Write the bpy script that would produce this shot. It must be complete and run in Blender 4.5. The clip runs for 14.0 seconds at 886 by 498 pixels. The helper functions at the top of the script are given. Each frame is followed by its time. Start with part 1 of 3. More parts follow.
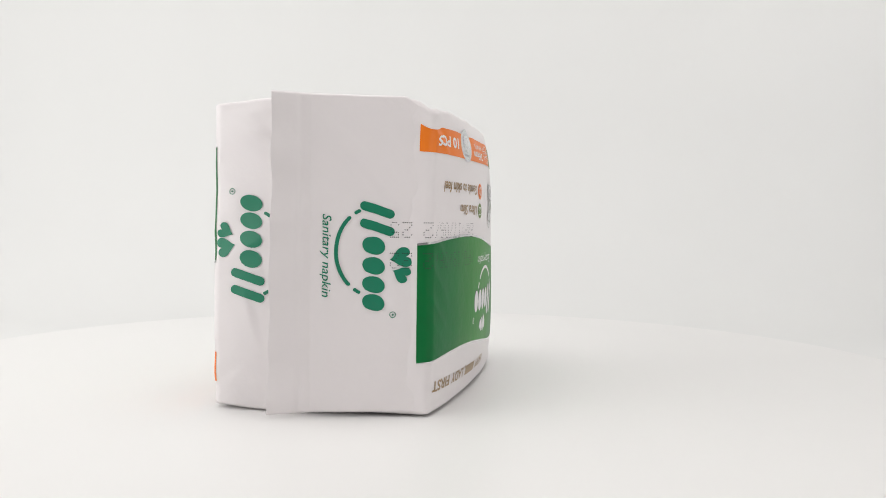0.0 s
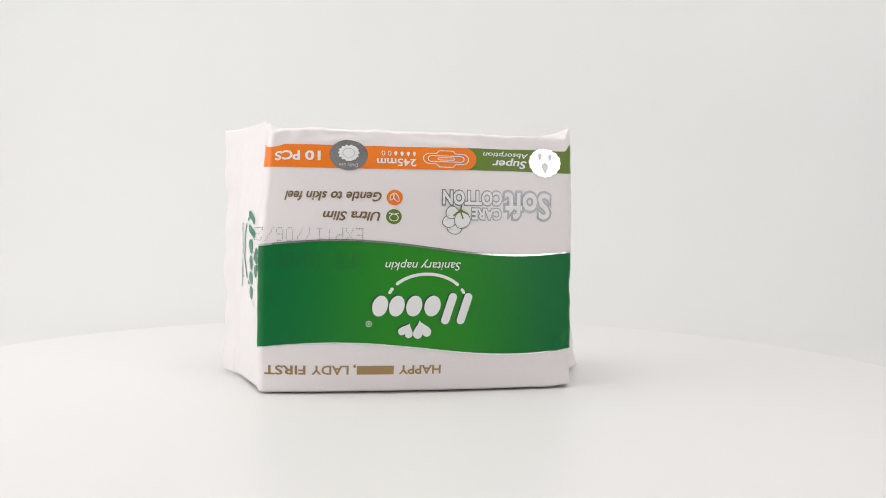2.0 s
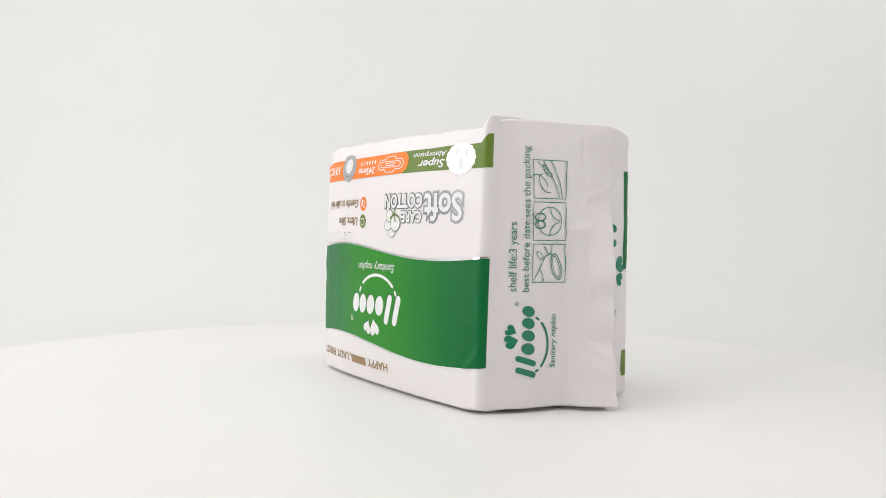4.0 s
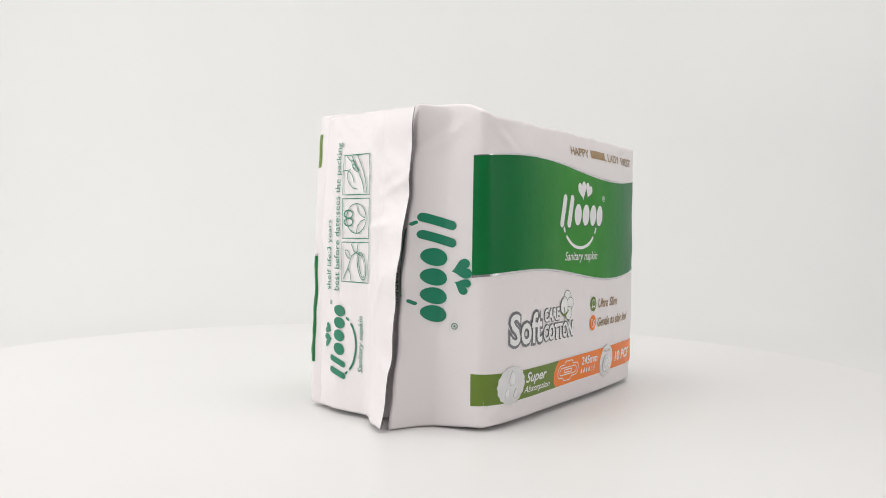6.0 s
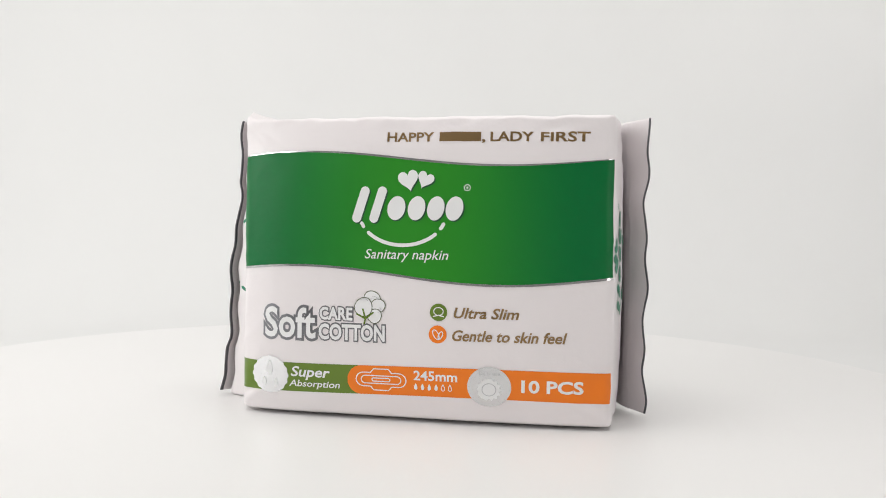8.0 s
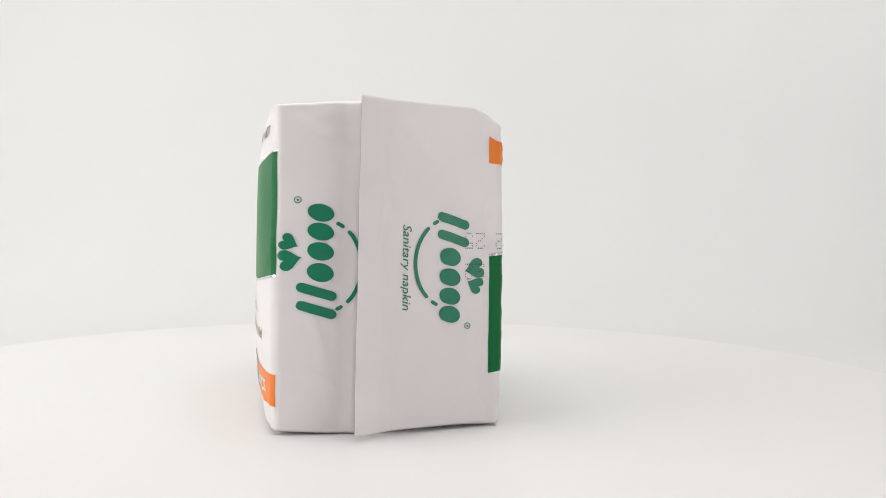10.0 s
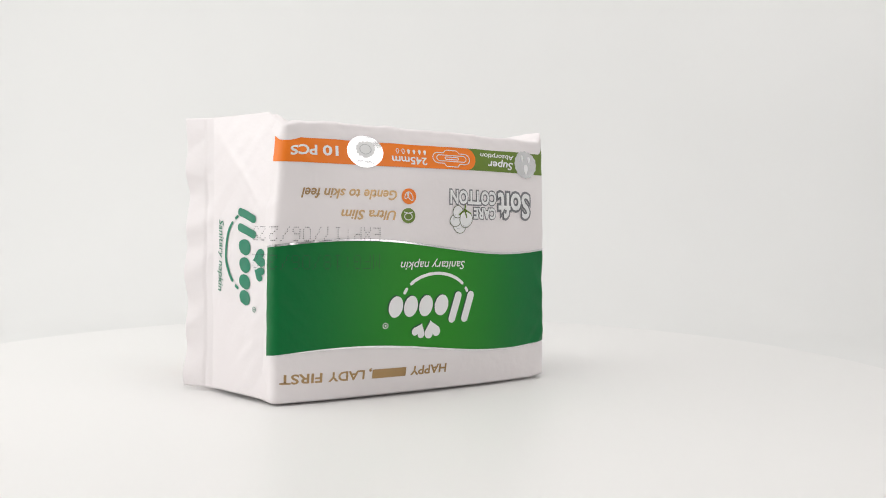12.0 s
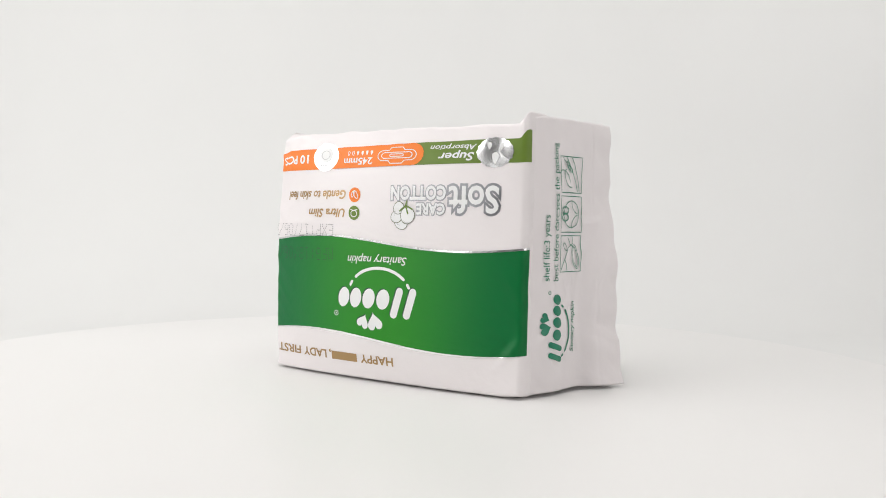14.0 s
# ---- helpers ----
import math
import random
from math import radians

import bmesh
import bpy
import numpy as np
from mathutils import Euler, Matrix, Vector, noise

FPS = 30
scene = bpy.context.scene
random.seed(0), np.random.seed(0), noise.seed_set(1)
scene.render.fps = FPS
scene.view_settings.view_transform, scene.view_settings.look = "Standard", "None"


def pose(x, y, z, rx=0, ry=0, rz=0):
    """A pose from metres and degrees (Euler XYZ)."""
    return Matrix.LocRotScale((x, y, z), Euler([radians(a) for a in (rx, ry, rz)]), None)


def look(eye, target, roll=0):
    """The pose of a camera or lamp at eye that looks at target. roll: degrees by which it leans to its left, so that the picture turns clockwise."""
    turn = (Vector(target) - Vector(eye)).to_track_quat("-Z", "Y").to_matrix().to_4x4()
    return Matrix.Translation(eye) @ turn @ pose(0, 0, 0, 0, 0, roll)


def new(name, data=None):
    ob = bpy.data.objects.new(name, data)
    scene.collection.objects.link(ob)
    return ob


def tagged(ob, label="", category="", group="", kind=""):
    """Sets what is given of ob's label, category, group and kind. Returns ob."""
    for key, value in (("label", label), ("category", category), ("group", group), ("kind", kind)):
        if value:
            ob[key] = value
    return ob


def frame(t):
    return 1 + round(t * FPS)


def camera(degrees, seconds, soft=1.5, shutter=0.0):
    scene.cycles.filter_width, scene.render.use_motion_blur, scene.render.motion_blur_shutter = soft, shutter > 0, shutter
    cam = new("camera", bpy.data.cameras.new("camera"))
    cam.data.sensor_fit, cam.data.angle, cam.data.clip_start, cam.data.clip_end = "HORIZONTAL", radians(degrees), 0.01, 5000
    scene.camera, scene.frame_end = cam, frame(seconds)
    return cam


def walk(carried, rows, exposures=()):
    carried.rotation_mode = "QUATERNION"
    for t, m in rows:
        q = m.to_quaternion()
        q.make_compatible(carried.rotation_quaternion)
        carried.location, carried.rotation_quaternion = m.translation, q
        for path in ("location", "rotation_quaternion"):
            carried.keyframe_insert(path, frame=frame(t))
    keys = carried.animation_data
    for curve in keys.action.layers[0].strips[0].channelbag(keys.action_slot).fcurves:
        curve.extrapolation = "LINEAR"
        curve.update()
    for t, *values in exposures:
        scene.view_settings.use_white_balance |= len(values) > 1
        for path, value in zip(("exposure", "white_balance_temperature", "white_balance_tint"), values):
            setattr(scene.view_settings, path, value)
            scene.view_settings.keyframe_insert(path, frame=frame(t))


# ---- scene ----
SCALE = 1 / 3                              # metres for one unit of the distance from the eye to the turntable's axis
EYE_Z, SPIN = 0.0613, -33.774              # height of the eye over the disc; degrees a second
PACK_X, PACK_Y, PACK_YAW = -0.02392, -0.00508, 78.739


# ---- camera: hand-held at one spot, swaying by fractions of a degree ----
cam = camera(55.31, 14.0, soft=1.0)
SWAY = [
    (0.0, -0.380, -1.805, -0.751),
    (0.5, -0.618, -1.498, -0.731),
    (1.0, -0.584, -1.435, -0.788),
    (1.5, -0.366, -1.438, -0.830),
    (2.0, -0.255, -1.330, -0.801),
    (2.2, -0.174, -1.255, -0.811),
    (4.3, -0.875, -1.056, -0.835),
    (4.5, -0.966, -1.085, -0.815),
    (5.0, -1.142, -1.068, -0.729),
    (5.5, -1.377, -0.924, -0.810),
    (6.0, -1.363, -1.019, -0.842),
    (6.5, -1.310, -1.047, -0.755),
    (7.0, -1.334, -1.071, -0.883),
    (7.2, -1.241, -1.084, -0.892),
    (9.3, -1.426, -1.241, -0.792),
    (9.5, -1.376, -1.307, -0.818),
    (10.0, -1.285, -1.126, -0.819),
    (10.5, -1.169, -1.235, -0.844),
    (11.0, -0.976, -1.401, -0.718),
    (11.5, -1.082, -1.452, -0.780),
    (12.0, -1.137, -1.396, -0.773),
    (12.5, -1.144, -1.477, -0.862),
    (13.0, -1.202, -1.459, -0.817),
    (13.5, -1.079, -1.492, -0.752),
    (14.0, -1.091, -1.600, -0.762),
]
walk(cam, [(t, pose(0, -SCALE, EYE_Z, 0, 0, yaw) @ pose(0, 0, 0, pitch) @ pose(0, 0, 0, 0, roll) @ pose(0, 0, 0, 90)) for t, yaw, pitch, roll in SWAY])

# ---- light: a white photo tent with a diffused ceiling panel and a softbox at its side ----
world = bpy.data.worlds.new("world")
world.use_nodes = True
world.node_tree.nodes["Background"].inputs["Color"].default_value = (0.9, 0.93, 1.0, 1)
world.node_tree.nodes["Background"].inputs["Strength"].default_value = 0.05
scene.world = world
scene.view_settings.exposure = 0.0


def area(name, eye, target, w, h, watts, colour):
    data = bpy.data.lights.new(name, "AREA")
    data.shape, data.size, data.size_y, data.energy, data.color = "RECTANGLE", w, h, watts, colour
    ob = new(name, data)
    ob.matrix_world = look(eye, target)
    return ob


area("ceiling_panel_light", (-0.02, -0.09, 0.88), (-0.02, 0.10, 0.0), 0.64, 0.5, 4.1, (1.0, 0.985, 0.97))
area("side_panel_light", (0.74, 0.25, 0.48), (0.42, 0.85, 0.66), 0.4, 0.4, 1.15, (1.0, 0.98, 0.96))
area("softbox_light", (-0.69, -0.27, 0.30), (0.0, 0.02, 0.04), 0.74, 0.50, 3.3, (1.0, 0.995, 0.98))
# added fill lamp, unseen: brightens the left backdrop so the disc's edge fades
area("backdrop_fill_light", (-0.76, 0.25, 0.40), (-0.42, 0.72, -0.05), 0.4, 0.4, 1.3, (1.0, 0.99, 0.97))
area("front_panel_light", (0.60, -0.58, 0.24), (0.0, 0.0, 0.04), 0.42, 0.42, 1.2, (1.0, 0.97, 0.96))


# ---- materials ----
def material(name, colour, rough=0.5, metal=0.0, vary=0.0, vary_scale=60.0, bump=0.0, bump_scale=400.0, coat=0.0, spec=0.5):
    m = bpy.data.materials.new(name)
    m.use_nodes = True
    nt = m.node_tree
    b = nt.nodes["Principled BSDF"]
    b.inputs["Base Color"].default_value = (*colour, 1)
    b.inputs["Roughness"].default_value = rough
    b.inputs["Metallic"].default_value = metal
    b.inputs["Coat Weight"].default_value = coat
    b.inputs["Coat Roughness"].default_value = 0.2
    b.inputs["Specular IOR Level"].default_value = spec
    tc = nt.nodes.new("ShaderNodeTexCoord")
    if vary:
        n = nt.nodes.new("ShaderNodeTexNoise")
        n.inputs["Scale"].default_value, n.inputs["Detail"].default_value = vary_scale, 5
        mix = nt.nodes.new("ShaderNodeMix")
        mix.data_type = "RGBA"
        mix.inputs["A"].default_value = (*colour, 1)
        mix.inputs["B"].default_value = (*[c * (1 - vary) for c in colour], 1)
        nt.links.new(tc.outputs["Object"], n.inputs["Vector"])
        nt.links.new(n.outputs["Fac"], mix.inputs["Factor"])
        nt.links.new(mix.outputs["Result"], b.inputs["Base Color"])
    if bump:
        n = nt.nodes.new("ShaderNodeTexNoise")
        n.inputs["Scale"].default_value, n.inputs["Detail"].default_value = bump_scale, 3
        bp = nt.nodes.new("ShaderNodeBump")
        bp.inputs["Strength"].default_value, bp.inputs["Distance"].default_value = bump, 0.001
        nt.links.new(tc.outputs["Object"], n.inputs["Vector"])
        nt.links.new(n.outputs["Fac"], bp.inputs["Height"])
        nt.links.new(bp.outputs["Normal"], b.inputs["Normal"])
    return m


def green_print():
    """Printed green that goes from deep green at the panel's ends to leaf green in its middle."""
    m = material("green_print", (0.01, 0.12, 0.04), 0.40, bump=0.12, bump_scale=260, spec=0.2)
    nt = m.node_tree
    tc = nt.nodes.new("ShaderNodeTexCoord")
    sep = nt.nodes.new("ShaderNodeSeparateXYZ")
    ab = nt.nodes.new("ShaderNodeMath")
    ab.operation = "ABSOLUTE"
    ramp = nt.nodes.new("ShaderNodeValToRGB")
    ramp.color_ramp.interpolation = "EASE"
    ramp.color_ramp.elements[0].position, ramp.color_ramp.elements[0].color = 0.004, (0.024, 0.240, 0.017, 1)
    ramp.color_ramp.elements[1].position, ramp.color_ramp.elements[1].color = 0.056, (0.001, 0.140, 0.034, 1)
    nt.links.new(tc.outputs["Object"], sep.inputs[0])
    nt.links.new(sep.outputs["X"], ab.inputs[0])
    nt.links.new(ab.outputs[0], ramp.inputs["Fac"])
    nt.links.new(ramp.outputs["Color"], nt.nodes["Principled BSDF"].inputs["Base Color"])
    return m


FILM = material("white_film", (0.815, 0.768, 0.774), 0.38, vary=0.03, vary_scale=45, bump=0.22, bump_scale=170, coat=0.1)
LINING = material("grey_film_lining", (0.10, 0.10, 0.11), 0.42, vary=0.25, vary_scale=120)
GREEN = green_print()
LOGO = material("logo_green_print", (0.004, 0.195, 0.105), 0.38)
SHADE = material("dark_green_print", (0.004, 0.062, 0.022), 0.4)
WHITE = material("white_print", (0.80, 0.80, 0.80), 0.42)
ORANGE = material("orange_print", (0.86, 0.205, 0.016), 0.40, bump=0.12, bump_scale=260, spec=0.3)
OLIVE = material("olive_print", (0.135, 0.215, 0.030), 0.40, bump=0.12, bump_scale=260, spec=0.3)
GOLD = material("gold_foil", (0.37, 0.24, 0.115), 0.32, metal=0.85, bump=0.2, bump_scale=120)
SILVER = material("silver_foil", (0.68, 0.68, 0.69), 0.17, metal=1.0, bump=0.14, bump_scale=80)
PEWTER = material("silver_outline_foil", (0.23, 0.23, 0.245), 0.3, metal=0.95, bump=0.08, bump_scale=80)
INK = material("grey_green_print", (0.10, 0.12, 0.06), 0.4)
GREY = material("grey_print", (0.52, 0.52, 0.53), 0.4)
STAMP = material("stamp_ink", (0.02, 0.02, 0.025), 0.5)
ACRYLIC = material("white_acrylic", (0.77, 0.76, 0.752), 0.40, vary=0.02, vary_scale=14, bump=0.03, bump_scale=500)
BASE_WHITE = material("white_plastic", (0.75, 0.75, 0.75), 0.45, vary=0.03)
ROOM = material("grey_room", (0.34, 0.335, 0.33), 0.8, vary=0.3, vary_scale=3)
FABRIC = material("tent_fabric", (0.80, 0.80, 0.795), 0.9, vary=0.03, vary_scale=6, bump=0.1, bump_scale=900, spec=0.1)


# ---- mesh helpers ----
def part(name, bm, mats, parent=None, label="", smooth_shade=True):
    me = bpy.data.meshes.new(name)
    if smooth_shade:
        for f in bm.faces:
            f.smooth = True
    bm.to_mesh(me)
    bm.free()
    for m in mats if isinstance(mats, (list, tuple)) else [mats]:
        me.materials.append(m)
    ob = new(name, me)
    if parent:
        ob.parent = parent
    if label:
        tagged(ob, label)
    return ob


def lathe(profile, n=96):
    """A turned solid from (radius, height) pairs."""
    bm = bmesh.new()
    rings = []
    for r, z in profile:
        if r < 1e-6:
            rings.append([bm.verts.new((0, 0, z))])
        else:
            rings.append([bm.verts.new((r * math.cos(2 * math.pi * i / n), r * math.sin(2 * math.pi * i / n), z)) for i in range(n)])
    for a, b in zip(rings, rings[1:]):
        for i in range(n):
            j = (i + 1) % n
            if len(a) == 1 and len(b) > 1:
                bm.faces.new((a[0], b[i], b[j]))
            elif len(b) == 1 and len(a) > 1:
                bm.faces.new((a[i], b[0], a[j]))
            elif len(a) > 1:
                bm.faces.new((a[i], b[i], b[j], a[j]))
    bmesh.ops.recalc_face_normals(bm, faces=bm.faces)
    return bm


def slab(x0, y0, z0, x1, y1, z1):
    bm = bmesh.new()
    bmesh.ops.create_cube(bm, size=1, matrix=Matrix.LocRotScale(((x0 + x1) / 2, (y0 + y1) / 2, (z0 + z1) / 2), None, (abs(x1 - x0), abs(y1 - y0), abs(z1 - z0))))
    return bm


# ---- the tent round the turntable ----
FLOOR_Z, BACK_Y, SIDE_X, TOP_Z, FRONT_Y = -0.055, 0.85, 0.85, 0.95, -0.85


def backdrop():
    """One sheet that lies on the ground and sweeps up behind the turntable."""
    bm = bmesh.new()
    r, line = 0.28, []
    for y in (FRONT_Y, -0.4, 0.0, 0.3):
        line.append((y, FLOOR_Z))
    for i in range(17):
        g = i / 16 * math.pi / 2
        line.append((BACK_Y - r + r * math.sin(g), FLOOR_Z + r - r * math.cos(g)))
    line += [(BACK_Y, 0.4), (BACK_Y, 0.7), (BACK_Y, TOP_Z)]
    under = [(y + (0.004 if z > FLOOR_Z + r * 0.6 else 0), z - (0.004 if z <= FLOOR_Z + r * 0.6 else 0)) for y, z in line]
    rows = []
    for y, z in line + under[::-1]:
        rows.append([bm.verts.new((x, y, z)) for x in (-SIDE_X, SIDE_X)])
    for a, b in zip(rows, rows[1:] + rows[:1]):
        bm.faces.new((a[0], a[1], b[1], b[0]))
    bmesh.ops.recalc_face_normals(bm, faces=bm.faces)
    return tagged(part("backdrop", bm, FABRIC), "seamless white backdrop sweeping up behind the turntable", "backdrop", kind="structure")


backdrop()
for name, box, label in (
        ("wall_west", (-SIDE_X - 0.01, FRONT_Y, FLOOR_Z - 0.004, -SIDE_X - 0.001, BACK_Y, TOP_Z), "white fabric side of the photo tent"),
        ("wall_east", (SIDE_X + 0.001, FRONT_Y, FLOOR_Z - 0.004, SIDE_X + 0.01, BACK_Y, TOP_Z), "white fabric side of the photo tent"),
        ("wall_south", (-SIDE_X, FRONT_Y - 0.012, FLOOR_Z - 0.004, SIDE_X, FRONT_Y - 0.002, TOP_Z), "grey room side facing the open tent")):
    tagged(part(name, slab(*box), ROOM if name == "wall_south" else FABRIC, smooth_shade=False), label, "wall", kind="structure")
tagged(part("ceiling", slab(-SIDE_X, FRONT_Y, TOP_Z + 0.002, SIDE_X, BACK_Y, TOP_Z + 0.01), FABRIC, smooth_shade=False), "white fabric top of the photo tent", "ceiling", kind="structure")


# ---- the turntable ----
turntable = tagged(new("turntable"), "white round motorised turntable with a smooth matt disc", "turntable")
turntable.matrix_world = pose(-0.008, 0.029, FLOOR_Z)
DISC_R = 0.2220
part("base", lathe([(0, 0), (0.150, 0), (0.155, 0.004), (0.155, 0.034), (0.151, 0.040), (0, 0.040)]), BASE_WHITE, turntable)
disc = part("disc", lathe([(0, 0.041), (DISC_R - 0.004, 0.041), (DISC_R - 0.001, 0.0425), (DISC_R, 0.046), (DISC_R - 0.0006, 0.0525), (DISC_R - 0.0026, 0.0546), (DISC_R - 0.006, 0.055), (0.10, 0.055), (0, 0.055)], 160), ACRYLIC, turntable)


# ---- the pack: shape of the film, in its own space (x along the length, y to the back panel, z up) ----
HALF_L, HALF_T, TALL, ROUND = 0.0597, 0.0342, 0.1000, 0.0022
RUN_L, RUN_T, TURN_ARC = HALF_L - ROUND, HALF_T - ROUND, math.pi * ROUND / 2
S_END = RUN_L + TURN_ARC + RUN_T          # from the middle of a long panel to the middle of an end
S_BACK = 2 * S_END
GIRTH = 4 * S_END


def smooth(lo, hi, x):
    k = min(1.0, max(0.0, (x - lo) / (hi - lo)))
    return k * k * (3 - 2 * k)


def rim(s, inset=0.0):
    """A point of the rounded plan at s along its girth, from the middle of the front panel, moved in by inset."""
    s = (s + S_END) % GIRTH - S_END
    back = s > S_END
    if back:
        s -= S_BACK
    side = 1 if s >= 0 else -1
    k, r = abs(s), ROUND - inset
    if k <= RUN_L:
        x, y = k, -RUN_T - r
    elif k <= RUN_L + TURN_ARC:
        g = (k - RUN_L) / ROUND
        x, y = RUN_L + r * math.sin(g), -RUN_T - r * math.cos(g)
    else:
        x, y = RUN_L + r, -RUN_T + (k - RUN_L - TURN_ARC)
    x *= side
    return (-x, -y) if back else (x, y)


def creases(marks, a, z):
    """Short sharp fold lines: (place along, height, slant, half length, depth)."""
    out = 0.0
    for a0, z0, slant, reach, depth in marks:
        da, dz = a - a0, z - z0
        along = da * math.cos(slant) + dz * math.sin(slant)
        off = dz * math.cos(slant) - da * math.sin(slant)
        if abs(along) < 2.5 * reach and abs(off) < 0.008:
            out += depth * math.exp(-(along / reach) ** 2) * 0.85 * (math.exp(-(off / 0.0015) ** 2) - 0.5 * math.exp(-((off - 0.0026) / 0.0018) ** 2))
    return out


FRONT_FOLDS = [(0.055, 0.016, 0.9, 0.006, 0.0006), (-0.053, 0.088, -0.7, 0.006, 0.0005), (-0.03, 0.0955, 0.1, 0.010, 0.0004), (0.01, 0.0945, -0.1, 0.012, 0.0003)]
BACK_FOLDS = [(0.052, 0.092, 0.8, 0.006, 0.0006), (0.056, 0.0045, -0.6, 0.004, 0.0006), (-0.052, 0.006, 0.6, 0.006, 0.0005), (-0.045, 0.094, -0.3, 0.008, 0.0004)]
END_FOLDS = [(0.018, 0.088, 0.6, 0.010, 0.0005), (0.027, 0.010, -0.9, 0.005, 0.0003), (0.022, 0.030, 1.3, 0.008, 0.0003)]
FLAP_B_FOLDS = [(-0.010, 0.084, 0.8, 0.016, 0.0003), (-0.018, 0.070, 0.9, 0.012, 0.0002), (0.005, 0.036, 0.0, 0.012, 0.0002), (-0.020, 0.018, -0.6, 0.009, 0.0003), (0.006, 0.078, 0.3, 0.006, 0.0003)]
FLAP_C_FOLDS = [(0.000, 0.063, 0.2, 0.005, 0.0007), (0.002, 0.041, 1.2, 0.006, 0.0006), (-0.026, 0.021, 0.7, 0.004, 0.0006), (0.008, 0.076, 0.4, 0.007, 0.0004), (-0.004, 0.052, 1.0, 0.008, 0.0004), (0.006, 0.020, -0.5, 0.007, 0.0004)]


def crumple(x, y, z):
    """Soft folds of the film, in metres."""
    a = noise.noise((x * 38, y * 38 + 7, z * 30)) * 0.00035
    b = noise.noise((x * 95 + 3, y * 95, z * 60)) * 0.00013
    near = smooth(0.72, 1.0, abs(x) / HALF_L)
    c = (0.5 - abs(noise.noise(((x + z) * 85, y * 60, (z - abs(x)) * 50)))) * 0.00045 * near
    top = smooth(0.075, 0.1, z)
    d = noise.noise((x * 115, y * 20, z * 80)) * 0.0004 * top + noise.noise((x * 210 + z * 190, y * 40, z * 150)) * 0.0005 * smooth(0.0945, 0.1, z)
    e = creases(FRONT_FOLDS if y < 0 else BACK_FOLDS, x, z) if abs(x) < HALF_L * 0.985 else creases(END_FOLDS, y, z)
    return a + b + c + d + e


def gusset(y, z):
    """How far the folded corner at the top of one end leans in."""
    return 0.085 * max(0.0, z - 0.062 - (y + 0.03) * 1.1)


def seal_reach(path, wide, y, z):
    """How much of the way an end's film bends out to meet the loose flap in the seal."""
    edge = path(z)[-1][0] - 0.0002
    if y >= edge:
        return max(0.0, 1 - (y - edge) / wide) ** 2
    return max(0.0, 1 - (edge - y) / 0.006)


def swell(x, y, z, folds=True):
    """The packed, slightly bulging shape of a point of the plain box."""
    xn, yn, zn = x / HALF_L, y / HALF_T, (z - TALL / 2) / (TALL / 2)
    tuck = 1 - 0.5 * min(1.0, abs(zn)) ** 4
    if y > 0:
        ny = y * (1 + 0.0066 / HALF_T * max(0.0, 1 - abs(xn) ** (6 if x > 0 else 3)) * tuck)
    else:
        ny = y * (1 + 0.0084 / HALF_T * max(0.0, 1 - xn * xn) * tuck)
        if x > 0:
            ny += yn * (0.0028 * (1 - z / TALL) - 0.0006) * xn
    full = 0.0052 if y > 0 else 0.0012
    nx = x * (1 + full / HALF_L * max(0.0, 1 - yn * yn) * (1 - 0.4 * min(1.0, abs(zn)) ** 4))
    if y > 0:
        ny += yn * 0.0026 * max(0.0, 0.5 - 0.5 * xn) ** 1.5
        if x < 0:
            nx -= 0.0026 * yn * xn * xn
    if x > 0 and y < 0:
        nx += 0.0040 * smooth(-0.018, 0.0, y) * smooth(0.85, 1.0, xn)
    if y > 0:
        path, share, wide = (flap_c, 0.80, 0.010) if x > 0 else (flap_b, 0.08, 0.005)
        gap = abs(path(z)[-1][1]) - 0.0011 - abs(nx)
        nx += math.copysign(max(0.0, gap) * share * seal_reach(path, wide, ny, z) * smooth(0.85, 1.0, abs(xn)), x)
    if x < 0:
        nx += gusset(ny, z) * smooth(0.7, 1.0, -xn)
    cut = smooth(1.76, 2.0, abs(xn) + abs(yn))
    drop = (0.0044 if x < 0 else 0.0) if y < 0 else (0.0 if x < 0 else 0.0020)
    rise = 0.0012 if x > 0 and y < 0 else 0.0006
    sunk = 0.0026 * smooth(0.3, 1.0, -yn) * smooth(1.0, 0.95, abs(xn))
    if y > 0:
        sunk = 0.0019 * smooth(0.4, 1.0, yn) * (smooth(1.0, 0.92, xn) if x > 0 else 1.0)
        rise = max(rise * cut, 0.0009 * smooth(0.5, 1.0, yn))
    else:
        rise = max(rise * cut, 0.0004)
    ear = 0.0016 * smooth(0.94, 0.995, xn) * smooth(0.086, 0.1, z)
    nz = z + ear - max(drop * cut, sunk) * smooth(0.080, 0.1, z) + rise * smooth(0.02, 0.0, z)
    if folds:
        c = crumple(x, y, z)
        nz += (noise.noise((x * 90, y * 60, 4.2)) + 0.5 * noise.noise((x * 240, y * 160, 1.7))) * 0.0006 * smooth(0.09, 0.1, z)
        nx, ny = nx + c * math.copysign(abs(xn) ** 5, x), ny + c * math.copysign(min(1.0, abs(yn)) ** 5, y)
    return nx, ny, nz


def on_film(s, z, lift=0.0, folds=True):
    x, y = rim(s, -lift)
    return swell(x, y, z, folds)


# the end flaps: (y, x) along the flap from the front panel's edge to the free edge
def flap_b(z):
    k = z / TALL
    wave = 0.0005 * math.sin(z * 150 + 0.6) + 0.0005 * math.sin(z * 330)
    return [(-0.0330, -0.0589), (-0.0225, -0.0614), (-0.0143, -0.0631), (0.0, -0.0668), (0.0040, -0.0682 - 0.3 * wave), (0.0137 - 0.0010 * k, -0.0737 - wave)]


